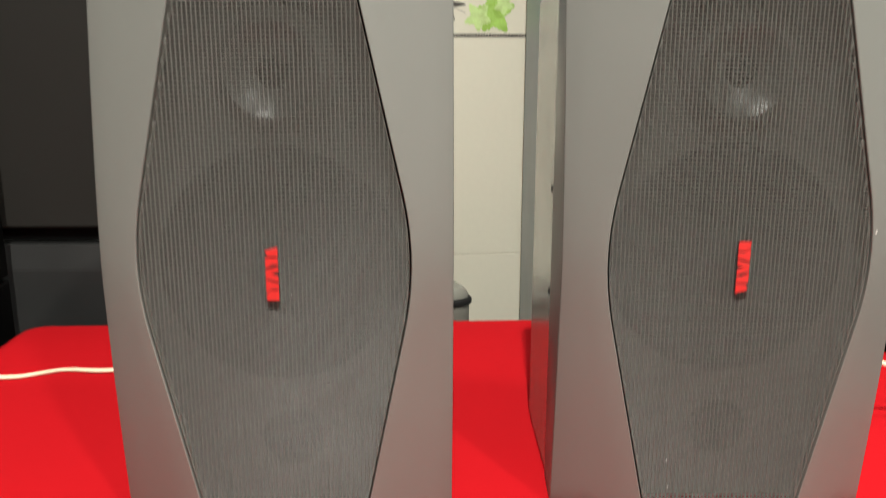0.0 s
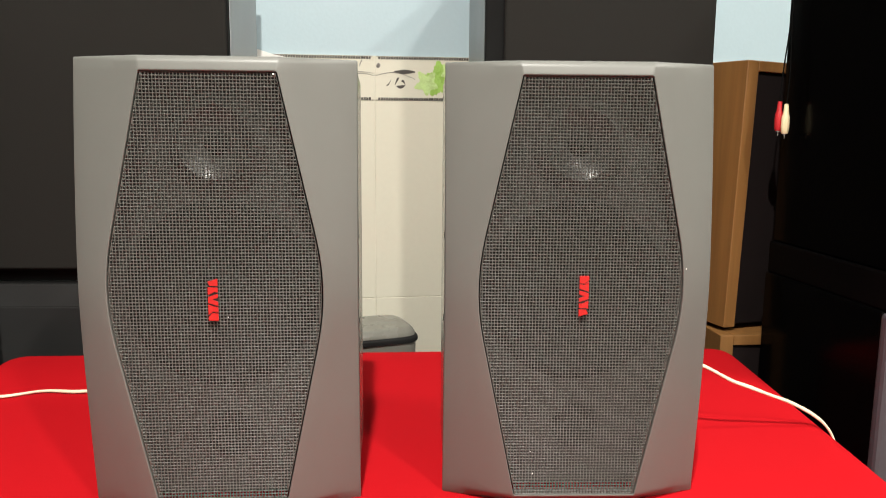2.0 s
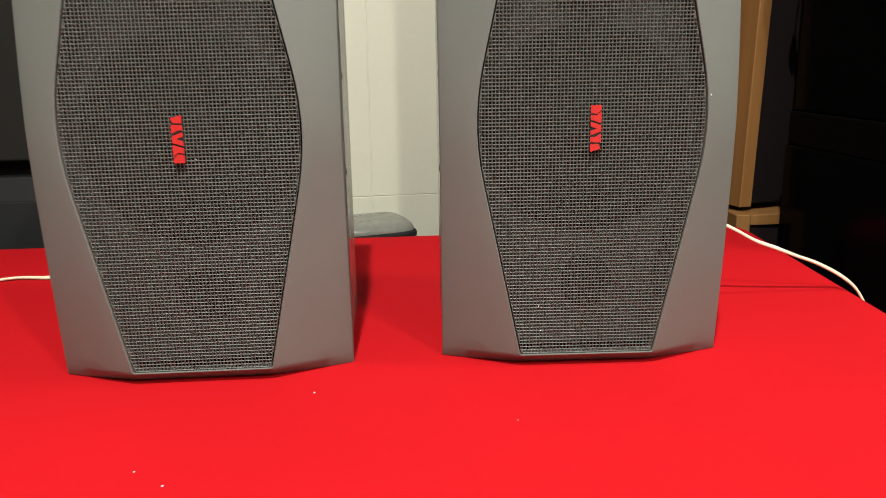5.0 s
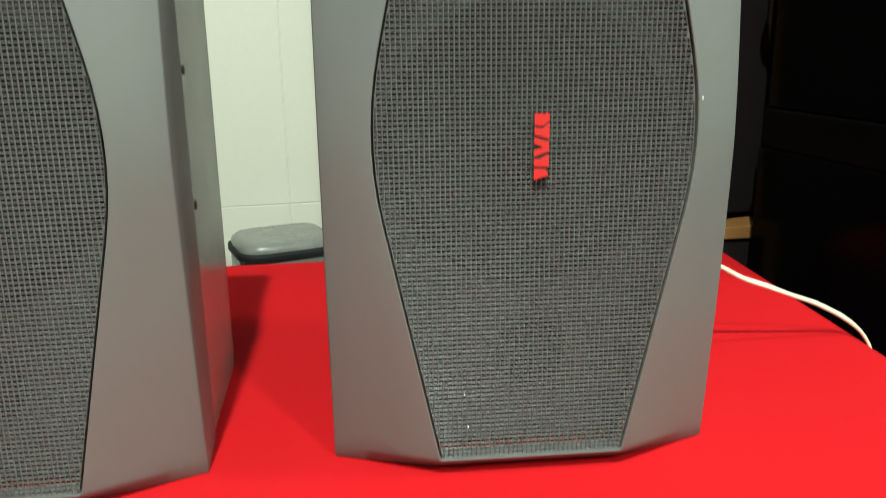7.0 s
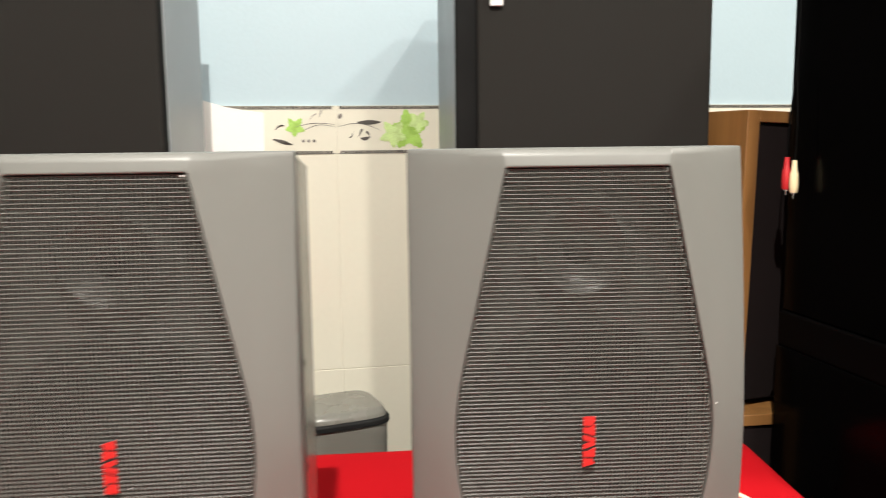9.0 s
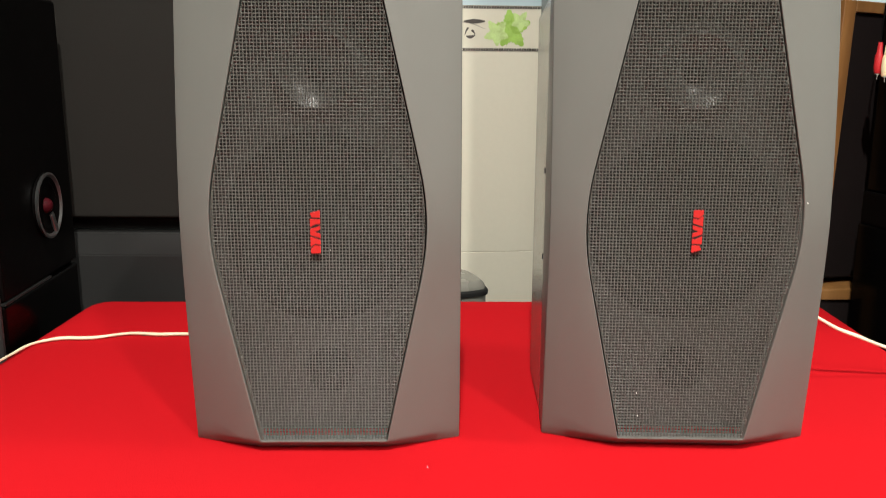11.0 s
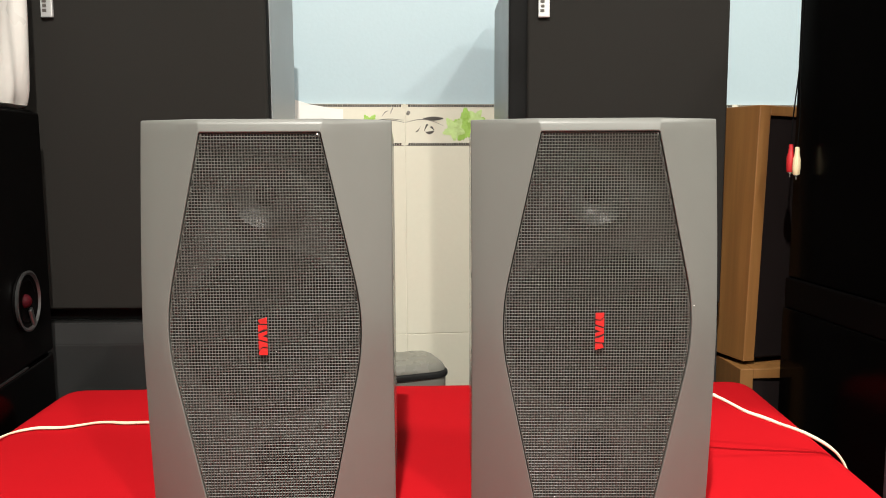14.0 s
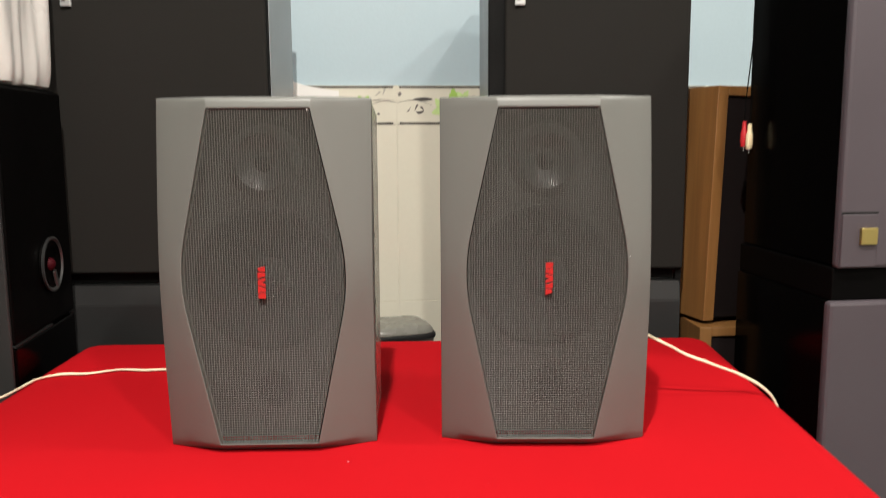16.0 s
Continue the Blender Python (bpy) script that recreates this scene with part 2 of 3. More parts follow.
def half_profile(gx, gmx, gz, n=7, arc=0.035):
    """The right half of the six-sided opening, from its top corner down, rounded at the waist."""
    zt, zb = H - gz, gz
    pts = [(gx, zt)]
    up = Vector((gx - gmx, zt - ZM)).normalized()
    dn = Vector((gx - gmx, zb - ZM)).normalized()
    a, c = Vector((gmx, ZM)) + up * arc * 1.6, Vector((gmx, ZM)) + dn * arc * 1.6
    m = Vector((gmx, ZM))
    for i in range(n + 1):
        t = i / n
        p = (1 - t) ** 2 * a + 2 * t * (1 - t) * m + t * t * c
        pts.append((p.x, p.y))
    pts.append((gx, zb))
    return pts


def bezel_mesh():
    """The moulded front: a flat six-sided opening, wings that slope back to the curved outer edges, and top and bottom lips."""
    bm = bmesh.new()
    base = half_profile(GX, GMX + 0.0035, GZ)
    right = []
    for (xa, za), (xb, zb) in zip(base, base[1:]):
        k = max(1, int((za - zb) / 0.014))
        right += [(xa + (xb - xa) * i / k, za + (zb - za) * i / k) for i in range(k)]
    right.append(base[-1])
    rows = [(FX, FY, H + 0.0012), (FX - 0.0005, GY + 0.0003, H - 0.0036)] + [(x, GY - 0.002, z) for x, z in right]
    rows += [(FX - 0.0005, GY + 0.0008, 0.0100), (FX - 0.0005, GY + 0.0150, 0.0)]
    n = len(rows)

    def outer(z):
        e = abs(2 * z / H - 1)
        return WE + (WM - WE) * (1 - e), DM * (1 - e ** 1.4) - (0.007 * e ** 1.4 if 2 * z < H else 0.0), z
    grid = {}
    for q in (1, -1):
        for i, (x, y, z) in enumerate(rows):
            ox, oy, oz = outer(z)
            if 2 <= i <= n - 3:
                grid[q, i, 0] = bm.verts.new((q * x, GY + 0.014, z))
            grid[q, i, 1] = bm.verts.new((q * x, y, z))
            for k in range(1, 4):
                t = k / 3
                bow = -0.0012 * math.sin(math.pi * t)
                grid[q, i, 1 + k] = bm.verts.new((q * (x + (ox - x) * t), y + (oy - y) * t + bow, z + (oz - z) * t))
            grid[q, i, 5] = bm.verts.new((q * (WE - 0.002), 0.044, oz))
        for i in range(n - 1):
            for k in range(0 if 2 <= i < n - 3 else 1, 5):
                bm.faces.new((grid[q, i, k], grid[q, i, k + 1], grid[q, i + 1, k + 1], grid[q, i + 1, k]))
    for i, j, k in ((0, 1, 2), (n - 1, n - 2, n - 3)):
        bm.faces.new((grid[1, i, 1], grid[-1, i, 1], grid[-1, j, 1], grid[1, j, 1]))
        bm.faces.new((grid[1, j, 1], grid[-1, j, 1], grid[-1, k, 1], grid[1, k, 1]))
        bm.faces.new((grid[1, k, 1], grid[-1, k, 1], grid[-1, k, 0], grid[1, k, 0]))
        bm.faces.new([grid[1, i, m] for m in range(1, 6)] + [grid[-1, i, m] for m in range(5, 0, -1)])
    bmesh.ops.recalc_face_normals(bm, faces=bm.faces)
    sharp = [e for e in bm.edges if len(e.link_faces) == 2 and e.calc_face_angle(0) > radians(17)]
    bmesh.ops.bevel(bm, geom=sharp, offset=0.0018, segments=3, affect="EDGES", profile=0.5, clamp_overlap=True)
    return bm


def grille_mesh(pitch=0.0033, wire=0.0011, thick=0.0006):
    """A steel mesh of ridged bars round square holes, cut to the six-sided outline, with a plain rim."""
    right = half_profile(GX - 0.0012, GMX + 0.0020, GZ + 0.0012)

    def reach(z):
        for (xa, za), (xb, zb) in zip(right, right[1:]):
            if zb <= z <= za and za > zb:
                return xa + (xb - xa) * (za - z) / (za - zb)
        return -1.0
    verts, faces = [], []
    z = GZ + 0.0012
    rows = int((H - 2 * (GZ + 0.0012)) / pitch)
    pz = (H - 2 * (GZ + 0.0012)) / rows
    h, yf, yb = (pitch - wire) / 2, GY, GY + thick
    for j in range(rows):
        z0, z1 = z + j * pz, z + (j + 1) * pz
        w = min(reach(z0 + 1e-6), reach(z1 - 1e-6))
        cols = int(w / pitch)
        for i in range(-cols, cols):
            x0, x1 = i * pitch, (i + 1) * pitch
            cx, cz = (x0 + x1) / 2, (z0 + z1) / 2
            hz = h * pz / pitch
            b = len(verts)
            verts += [(x0, yf, z0), (x1, yf, z0), (x1, yf, z1), (x0, yf, z1)]
            verts += [(cx - h, yb, cz - hz), (cx + h, yb, cz - hz), (cx + h, yb, cz + hz), (cx - h, yb, cz + hz)]
            for k in range(4):
                m = (k + 1) % 4
                faces.append((b + k, b + m, b + 4 + m, b + 4 + k))
        for s in (-1, 1):
            xa, e0, e1 = s * cols * pitch, s * reach(z0 + 1e-6), s * reach(z1 - 1e-6)
            if abs(e0) - abs(xa) > 0.0013 and abs(e1) - abs(xa) > 0.0013:
                cz, hz = (z0 + z1) / 2, h * pz / pitch
                xi = xa + s * wire / 2
                b = len(verts)
                verts += [(xa, yf, z0), (e0, yf, z0), (e1, yf, z1), (xa, yf, z1), (xi, yb, cz - hz), (e0 - s * 0.0006, yb, cz - hz), (e1 - s * 0.0006, yb, cz + hz), (xi, yb, cz + hz)]
                for k in range(4):
                    m = (k + 1) % 4
                    faces.append((b + k, b + m, b + 4 + m, b + 4 + k) if s > 0 else (b + 4 + k, b + 4 + m, b + m, b + k))
                b = len(verts)
                verts += [(e0, yf, z0), (e0, yb + 0.006, z0), (e1, yb + 0.006, z1), (e1, yf, z1)]
                faces.append((b, b + 1, b + 2, b + 3))
                continue
            b = len(verts)
            verts += [(xa, yf, z0), (e0, yf, z0), (e1, yf, z1), (xa, yf, z1), (e0, yb + 0.006, z0), (e1, yb + 0.006, z1)]
            faces += [(b, b + 1, b + 2, b + 3) if s > 0 else (b + 3, b + 2, b + 1, b), (b + 1, b + 4, b + 5, b + 2) if s > 0 else (b + 2, b + 5, b + 4, b + 1)]
    return verts, [], faces


def logo_blocks():
    """Five plain slanted blocks along z, about the badge's centre."""
    bm = bmesh.new()
    a, w = 0.0215, 0.0050
    shapes = [[(-w, -a), (w, -a), (w, -a + 0.0075), (-w * 0.2, -a + 0.0085), (-w, -a + 0.004)],
              [(-w, -a + 0.0055), (-w * 0.1, -a + 0.0095), (w, -a + 0.0085), (w, -a + 0.0135), (-w, -a + 0.017)],
              [(-w, -a + 0.018), (w, -a + 0.0148), (w, -a + 0.019), (-w * 0.2, -a + 0.0215), (w, -a + 0.024), (w, -a + 0.028), (-w, -a + 0.0245)],
              [(-w, -a + 0.0258), (w * 0.2, -a + 0.0292), (w, -a + 0.0290), (w, -a + 0.034), (-w, -a + 0.0345)],
              [(-w * 0.6, a - 0.0075), (w, a - 0.0078), (w, a), (-w, a - 0.003)]]
    for s in shapes:
        mx, mz = sum(p[0] for p in s) / len(s), sum(p[1] for p in s) / len(s)
        s = [(mx + (x - mx) * 0.97, mz + (z - mz) * 0.92) for x, z in s]
        plate(s, -0.0016, 0.0, bm)
    return bm


GRILLE = None


def loudspeaker(x, y, yaw, flip, label):
    global GRILLE
    sp = empty("bookshelf_speaker", pose(x, y, 0.7500, 0, 0, yaw), label, "loudspeaker", "pair of loudspeakers on the table")
    bm = box(-WE + 0.003, WE - 0.003, 0.043, 0.192, 0.0005, H + 0.001)
    for v in bm.verts:
        if v.co.y > 0.1 and v.co.z > 0.1:
            v.co.z -= 0.014
    bmesh.ops.bevel(bm, geom=bm.edges[:], offset=0.004, segments=2, affect="EDGES")
    part("cabinet", bm, GREY_SHEEN, sp, "painted wooden cabinet")
    part("front_bezel", bezel_mesh(), GREY, sp, "moulded grey front frame with sloping wings", smooth=True, crease=16)
    if GRILLE is None:
        grille = part("grille", grille_mesh(), STEEL, sp, "grey steel mesh grille with square holes")
        GRILLE = grille.data
    else:
        grille = tagged(new("grille", GRILLE), "grey steel mesh grille with square holes")
        grille.parent = sp
    part("baffle", box(-0.118, 0.118, -0.012, -0.004, 0.012, H - 0.012), BAFFLE, sp, "dark inner baffle")
    woofer = part("woofer", moved(lathe([(0.098, 0.0), (0.098, 0.003), (0.095, 0.0045), (0.088, 0.005), (0.080, 0.0045), (0.060, 0.002), (0.03, 0.001), (0.0, 0.001)], 48, "y"), 0, -0.012, 0.232), CONE, sp, "dark paper woofer cone", smooth=True)
    part("dust_cap", moved(lathe([(0.030, 0.001), (0.022, 0.006), (0.010, 0.008), (0.0, 0.0085)], 24, "y"), 0, -0.012, 0.232), CONE, woofer, smooth=True)
    tweeter = part("tweeter", moved(lathe([(0.0375, 0.0142), (0.0365, 0.0145)] + [(0.0355 - 0.0015 * k, 0.0015 + 0.0125 * ((0.0355 - 0.0015 * k) / 0.0355) ** 2) for k in range(16)], 48, "y"), 0, -0.012, 0.388), DOME, sp, "round dished tweeter", smooth=True)
    part("flange", moved(lathe([(0.050, 0.0), (0.050, 0.0006), (0.0385, 0.0135), (0.0372, 0.0142)], 48, "y"), 0, -0.012, 0.388), BAFFLE, tweeter, smooth=True)
    part("dome", moved(lathe([(0.014, 0.002), (0.011, 0.006), (0.006, 0.0078), (0.0, 0.0083)], 24, "y"), 0, -0.012, 0.388), CONE, tweeter, "dark dome", smooth=True)
    part("port", moved(lathe([(0.0255, 0.0), (0.0255, 0.0012), (0.0, 0.0012)], 24, "y"), 0.004, -0.0125, 0.080), CONE, sp, "dark bass port", smooth=True)
    badge = part("badge", box(-0.0048, 0.0048, GY - 0.0025, GY - 0.0005, ZB - 0.0205, ZB + 0.0205, 0.0006), BADGE_BACK, sp, "narrow badge with red blocks")
    bm = logo_blocks()
    if flip:
        bmesh.ops.rotate(bm, cent=(0, 0, 0), matrix=Matrix.Rotation(math.pi, 3, "Y"), verts=bm.verts)
    part("badge_print", moved(bm, 0.0, GY - 0.0025, ZB), BADGE_RED, badge, "red raised blocks")
    dx = 0.0025 if flip else -0.0025
    badge.location = (dx, 0, 0.0)
    for s in (-1, 1):
        for z in (0.185, 0.282):
            part("screw", moved(lathe([(0.0035, 0.0), (0.003, 0.0012), (0.0, 0.0014)], 12, "x"), s * (WE - 0.003) - (0 if s > 0 else 0.0012), 0.055, z), RUBBER, sp)
    return sp


left = loudspeaker(-0.1700, 0.0591, -4.85, False, "grey loudspeaker with six-sided steel grille, standing on red cloth")
right = loudspeaker(0.2014, 0.0312, -7.24, True, "grey loudspeaker with six-sided grille and upside-down red badge")
for sp, x, z, r in ((left, 0.0618, H - 0.0158, 0.0010), (right, 0.1085, 0.262, 0.0007), (right, -0.0480, 0.063, 0.0005), (right, -0.0455, 0.038, 0.0006), (left, 0.0115, 0.215, 0.0004)):
    part("paint_chip", moved(lathe([(0.0, 0.0), (r, 0.0), (r * 0.7, 0.0006), (0.0, 0.0007)], 8, "y"), x, GY - 0.0006, z), FLECK, sp, "small white paint chip")


# ---- table and red cloth ----
TU0, TU1, TV0, TV1, TYAW = -0.678, 0.598, -0.42, 0.626, -5.0
table = empty("table", pose(0, 0, 0, 0, 0, TYAW), "wooden table hidden under the red cloth", "table")
part("tabletop", box(TU0 + 0.05, TU1 - 0.05, TV0 + 0.05, TV1 - 0.05, 0.712, 0.746, 0.004), TABLE_WOOD, table)
for u in (TU0 + 0.08, TU1 - 0.08):
    for v in (TV0 + 0.08, TV1 - 0.08):
        part("leg", box(u - 0.025, u + 0.025, v - 0.025, v + 0.025, 0, 0.712, 0.004), TABLE_WOOD, table)


def cloth():
    """The top and the hanging skirt in one sheet; the rim rolls over the table's edge."""
    rim = 0.042
    verts, faces = [], []
    cu, cv = (TU0 + TU1) / 2, (TV0 + TV1) / 2
    hu, hv = (TU1 - TU0) / 2, (TV1 - TV0) / 2

    def outline(a, grow):
        """A rounded rectangle at angle a, grown by some metres."""
        r, q = 0.056, a / (math.pi / 2)
        side, f = int(q) % 4, q - int(q)
        sx, sy = ((1, 1), (-1, 1), (-1, -1), (1, -1))[side]
        lx, ly = (hu - r, hv - r)
        long = (ly, lx, ly, lx)[side], (lx, ly, lx, ly)[side]
        arc = r * math.pi / 2
        d = f * (sum(long) + arc)
        if d < long[0]:
            p = [(lx + r, d), (-d, ly + r), (-lx - r, -d), (d, -ly - r)][side]
            nrm = [(1, 0), (0, 1), (-1, 0), (0, -1)][side]
        elif d < long[0] + arc:
            w = (d - long[0]) / r + side * math.pi / 2
            nrm = (math.cos(w), math.sin(w))
            p = (sx * lx + r * nrm[0], sy * ly + r * nrm[1])
        else:
            d -= long[0] + arc
            p = [(lx - d, ly + r), (-lx - r, ly - d), (-lx + d, -ly - r), (lx + r, -ly + d)][side]
            nrm = [(0, 1), (-1, 0), (0, -1), (1, 0)][side]
        u, v = cu + p[0] + nrm[0] * grow, cv + p[1] + nrm[1] * grow
        return u + 0.066 * v * max(0.0, u / 0.59), v
    count = 320
    verts.append((cu, cv, 0.7515))
    idx = []
    for i_r in range(26):
        f = (i_r + 1) / 26
        row = []
        for i in range(count):
            a = 2 * math.pi * i / count
            u, v = outline(a, -rim)
            u, v = cu + (u - cu) * f, cv + (v - cv) * f
            z = 0.7505 + 0.0012 * noise.noise((u * 3.0, v * 3.0, 1.0)) + 0.0004 * noise.noise((u * 11, v * 11, 4.0))
            row.append(len(verts))
            verts.append((u, v, z))
        idx.append(row)
    for k in range(1, 9):
        b = radians(90 * k / 8)
        row = []
        for i in range(count):
            a = 2 * math.pi * i / count
            u, v = outline(a, -rim + rim * math.sin(b))
            row.append(len(verts))
            verts.append((u, v, 0.7505 - rim * (1 - math.cos(b))))
        idx.append(row)
    for k in range(1, 15):
        d = k / 14
        row = []
        for i in range(count):
            a = 2 * math.pi * i / count
            wave = 0.010 * d * math.sin(i * 2 * math.pi / count * 23 + 1.7 * math.sin(i * 0.13)) + 0.006 * d
            u, v = outline(a, min(wave, 0.012))
            row.append(len(verts))
            verts.append((u, v, 0.7505 - rim - 0.58 * d))
        idx.append(row)
    for i in range(count):
        faces.append((0, idx[0][i], idx[0][(i + 1) % count]))
    for a, b in zip(idx, idx[1:]):
        for i in range(count):
            j = (i + 1) % count
            faces.append((a[i], b[i], b[j], a[j]))
    return verts, [], faces


tc_ob = part("tablecloth", cloth(), FELT, smooth=True)
tc_ob.matrix_world = pose(0, 0, 0, 0, 0, TYAW)
tagged(tc_ob, "bright red felt cloth draped over the table", "tablecloth")
for x, y, s in ((-0.205, -0.150, 0.0008), (-0.180, -0.175, 0.0009), (0.10, -0.12, 0.0006), (-0.07, -0.03, 0.001), (0.36, 0.15, 0.001)):
    ob = part("lint", lathe([(0.0, 0.0), (s, 0.0002), (s * 0.6, 0.0007), (0.0, 0.0008)], 7), FLECK)
    ob.matrix_world = pose(x, y, 0.7512, 0, 0, 40)
    tagged(ob, "speck of white lint on the red cloth", "lint", "lint on the cloth")


def wire(name, pts, label):
    ob = empty(name, pose(0, 0, 0), label, "cable")
    a = [(x, y, z) for x, y, z in pts]
    b = [(x + 0.0016, y + 0.0030, z + 0.0002 + 0.0005 * math.sin(i * 2.1)) for i, (x, y, z) in enumerate(pts)]
    part("strand", tube(a, 0.0018), CREAM_WIRE, ob, smooth=True)
    part("strand", tube(b, 0.0018), CREAM_WIRE, ob, smooth=True)
    return ob


wire("speaker_cable", [(-0.20, 0.262, 0.80), (-0.22, 0.31, 0.757), (-0.30, 0.405, 0.7535), (-0.395, 0.428, 0.7535), (-0.44, 0.430, 0.7535), (-0.485, 0.440, 0.7535),
                       (-0.535, 0.422, 0.7535), (-0.580, 0.423, 0.7535), (-0.612, 0.400, 0.7535), (-0.622, 0.350, 0.7535), (-0.630, 0.310, 0.753), (-0.660, 0.285, 0.742), (-0.688, 0.270, 0.69), (-0.690, 0.27, 0.55)],
     "thin cream two-core speaker cable lying on red cloth")
wire("speaker_cable", [(0.235, 0.221, 0.855), (0.27, 0.258, 0.868), (0.335, 0.258, 0.874), (0.385, 0.195, 0.865), (0.411, 0.166, 0.851), (0.440, 0.160, 0.837), (0.468, 0.160, 0.8215), (0.496, 0.160, 0.8105), (0.524, 0.160, 0.7995), (0.555, 0.160, 0.7872),
                       (0.590, 0.160, 0.768), (0.613, 0.159, 0.7485), (0.626, 0.157, 0.722), (0.632, 0.155, 0.68), (0.634, 0.155, 0.55)],
     "thin cream two-core cable from the speaker over the table edge")


# ---- tall charcoal floor speakers behind the table ----
def tower(x, y, yaw, w, d, strip, mark, label):
    """Front right corner of the cabinet at the origin's right; x runs along the front."""
    h = 1.54
    tw = empty("floor_speaker", pose(x, y, 0, 0, 0, yaw), label, "floor speaker", "tall floor speakers")
    part("cabinet", box(0, w, 0.02, d, 0.0, h, 0.004), CHARCOAL_GLARE, tw, "painted cabinet, paled for the glare on its sides")
    for z0, z1 in ((0.0, 0.845), (0.868, h - 0.001)):
        part("front_frame", box(0.001, w - 0.001, 0.0, 0.0185, z0, z1, 0.003), FRAME_BLACK, tw, "dark front board")
    part("recess_back", box(0.016, w - 0.016, 0.0165, 0.0185, 0.846, 0.867), FRAME_BLACK, tw, "black slot between grille and panel")
    for a in (0.001, w - 0.014):
        part("slot_end", box(a, a + 0.013, 0.001, 0.0185, 0.8455, 0.8675), FRAME_BLACK, tw)
    part("grille", box(strip, w - 0.002, -0.014, -0.001, 0.872, h - 0.003, 0.006, 3), CHARCOAL, tw, "charcoal cloth grille")
    bm = bmesh.new()
    prof = [(-0.001, 0.02), (-0.016, 0.03), (-0.016, 0.800), (-0.006, 0.843), (-0.001, 0.843)]
    rows = [[bm.verts.new((xx, yy, zz)) for yy, zz in prof] for xx in (0.008, w - 0.006)]
    for a, b in zip(range(5), range(1, 6)):
        bm.faces.new((rows[0][a], rows[1][a], rows[1][b % 5], rows[0][b % 5]))
    bm.faces.new(rows[0][::-1])
    bm.faces.new(rows[1])
    bmesh.ops.bevel(bm, geom=bm.edges[:], offset=0.002, segments=2, affect="EDGES")
    part("lower_panel", bm, PLINTH, tw, "satin lower panel with a bevelled top")
    badge = part("badge", box(mark, mark + 0.023, -0.022, -0.0142, 1.448, 1.490, 0.002), SILVER, tw, "silver name plate")
    for i in range(4):
        part("badge_mark", box(mark + 0.004 + 0.0008 * (i % 2), mark + 0.012, -0.0229, -0.0221, 1.458 + i * 0.009, 1.4635 + i * 0.009), PRINT_DARK, badge)
    return tw


tower(0.246, 0.745, -6.5, 0.44, 0.42, 0.036, 0.056, "tall charcoal floor speaker with cloth grille against tiled wall")
tower(-0.229 - 0.4968, 0.776 + 0.0566, -6.5, 0.50, 0.285, 0.002, 0.066, "tall charcoal floor speaker beside a black cabinet")

# ---- black cabinet with a driver, at the left end of the table ----
cab = empty("black_speaker_cabinet", pose(-0.658, 0.0, 0), "black loudspeaker cabinet turned sideways, carrying a white parcel", "loudspeaker")
part("cabinet", box(-0.42, -0.012, 0.436, 0.757, 0.0, 1.268, 0.006), BLACK, cab)
part("front_panel", box(-0.415, -0.003, 0.426, 0.4355, 0.01, 1.262, 0.003), PLINTH, cab, "dark grey front panel")
part("upper_panel", box(-0.0115, 0.0, 0.437, 0.750, 0.806, 1.262, 0.004), BLACK, cab)
part("lower_panel", box(-0.0115, 0.0, 0.437, 0.750, 0.02, 0.800, 0.004), BLACK_GLOSS, cab)
# Added strip, no real trim: it stood for a highlight along the seam, now dark.
part("seam_highlight_strip", box(-0.010, 0.0012, 0.437, 0.62, 0.8005, 0.8045, 0.0006), RUBBER, cab, "thin dark strip added over the seam for its highlight")
DY, DZ = 0.622, 0.924
drv = part("driver", moved(lathe([(0.054, 0.0), (0.054, 0.004), (0.047, 0.006), (0.042, 0.003), (0.038, 0.0045), (0.033, 0.001), (0.012, 0.0005)], 40, "x"), 0.0008, DY, DZ), BLACK, cab, "round driver with a bright rim", smooth=True)
part("rim", moved(lathe([(0.0535, 0.004), (0.0550, 0.0085), (0.0515, 0.0095), (0.0475, 0.0060)], 40, "x"), 0.0008, DY, DZ), DARK_METAL, drv, "dull metal rim", smooth=True)
part("centre_cap", moved(lathe([(0.013, 0.001), (0.011, 0.007), (0.006, 0.011), (0.0, 0.012)], 24, "x"), 0.0008, DY, DZ), RED_DULL, drv, "red centre", smooth=True)
arm = box(0.004, 0.009, -0.006, 0.006, -0.052, -0.016, 0.0015)
bmesh.ops.rotate(arm, cent=(0, 0, 0), matrix=Matrix.Rotation(radians(24), 3, "X"), verts=arm.verts)
part("bridge", moved(arm, 0.0008, DY, DZ), DARK_METAL, drv, "short metal bridge to the rim")


def bundle():
    bm = box(-0.40, -0.002, 0.445, 0.745, 0.0, 0.42)
    bmesh.ops.subdivide_edges(bm, edges=bm.edges[:], cuts=34, use_grid_fill=True)
    c, half = Vector((-0.201, 0.595, 0.21)), Vector((0.199, 0.150, 0.21))
    for v in bm.verts:
        q = Vector(((v.co[i] - c[i]) / half[i] for i in range(3)))
        k = (abs(q.x) ** 26 + abs(q.y) ** 26 + abs(q.z) ** 10) ** (1 / 22)
        s = max(abs(q.x), abs(q.y), abs(q.z)) / k
        fold = -0.004 + 0.014 * noise.noise((v.co.x * 14, v.co.y * 14, v.co.z * 2.2)) + 0.007 * noise.noise((v.co.x * 30, v.co.y * 30, v.co.z * 4.0))
        v.co = c + Vector((q.x * half.x, q.y * half.y, q.z * half.z)) * s + Vector((q.x, q.y, 0)) * fold
        v.co.z = max(v.co.z, 0.001)
    return bm


ob = part("wrapped_parcel", bundle(), WHITE_FILM, smooth=True)
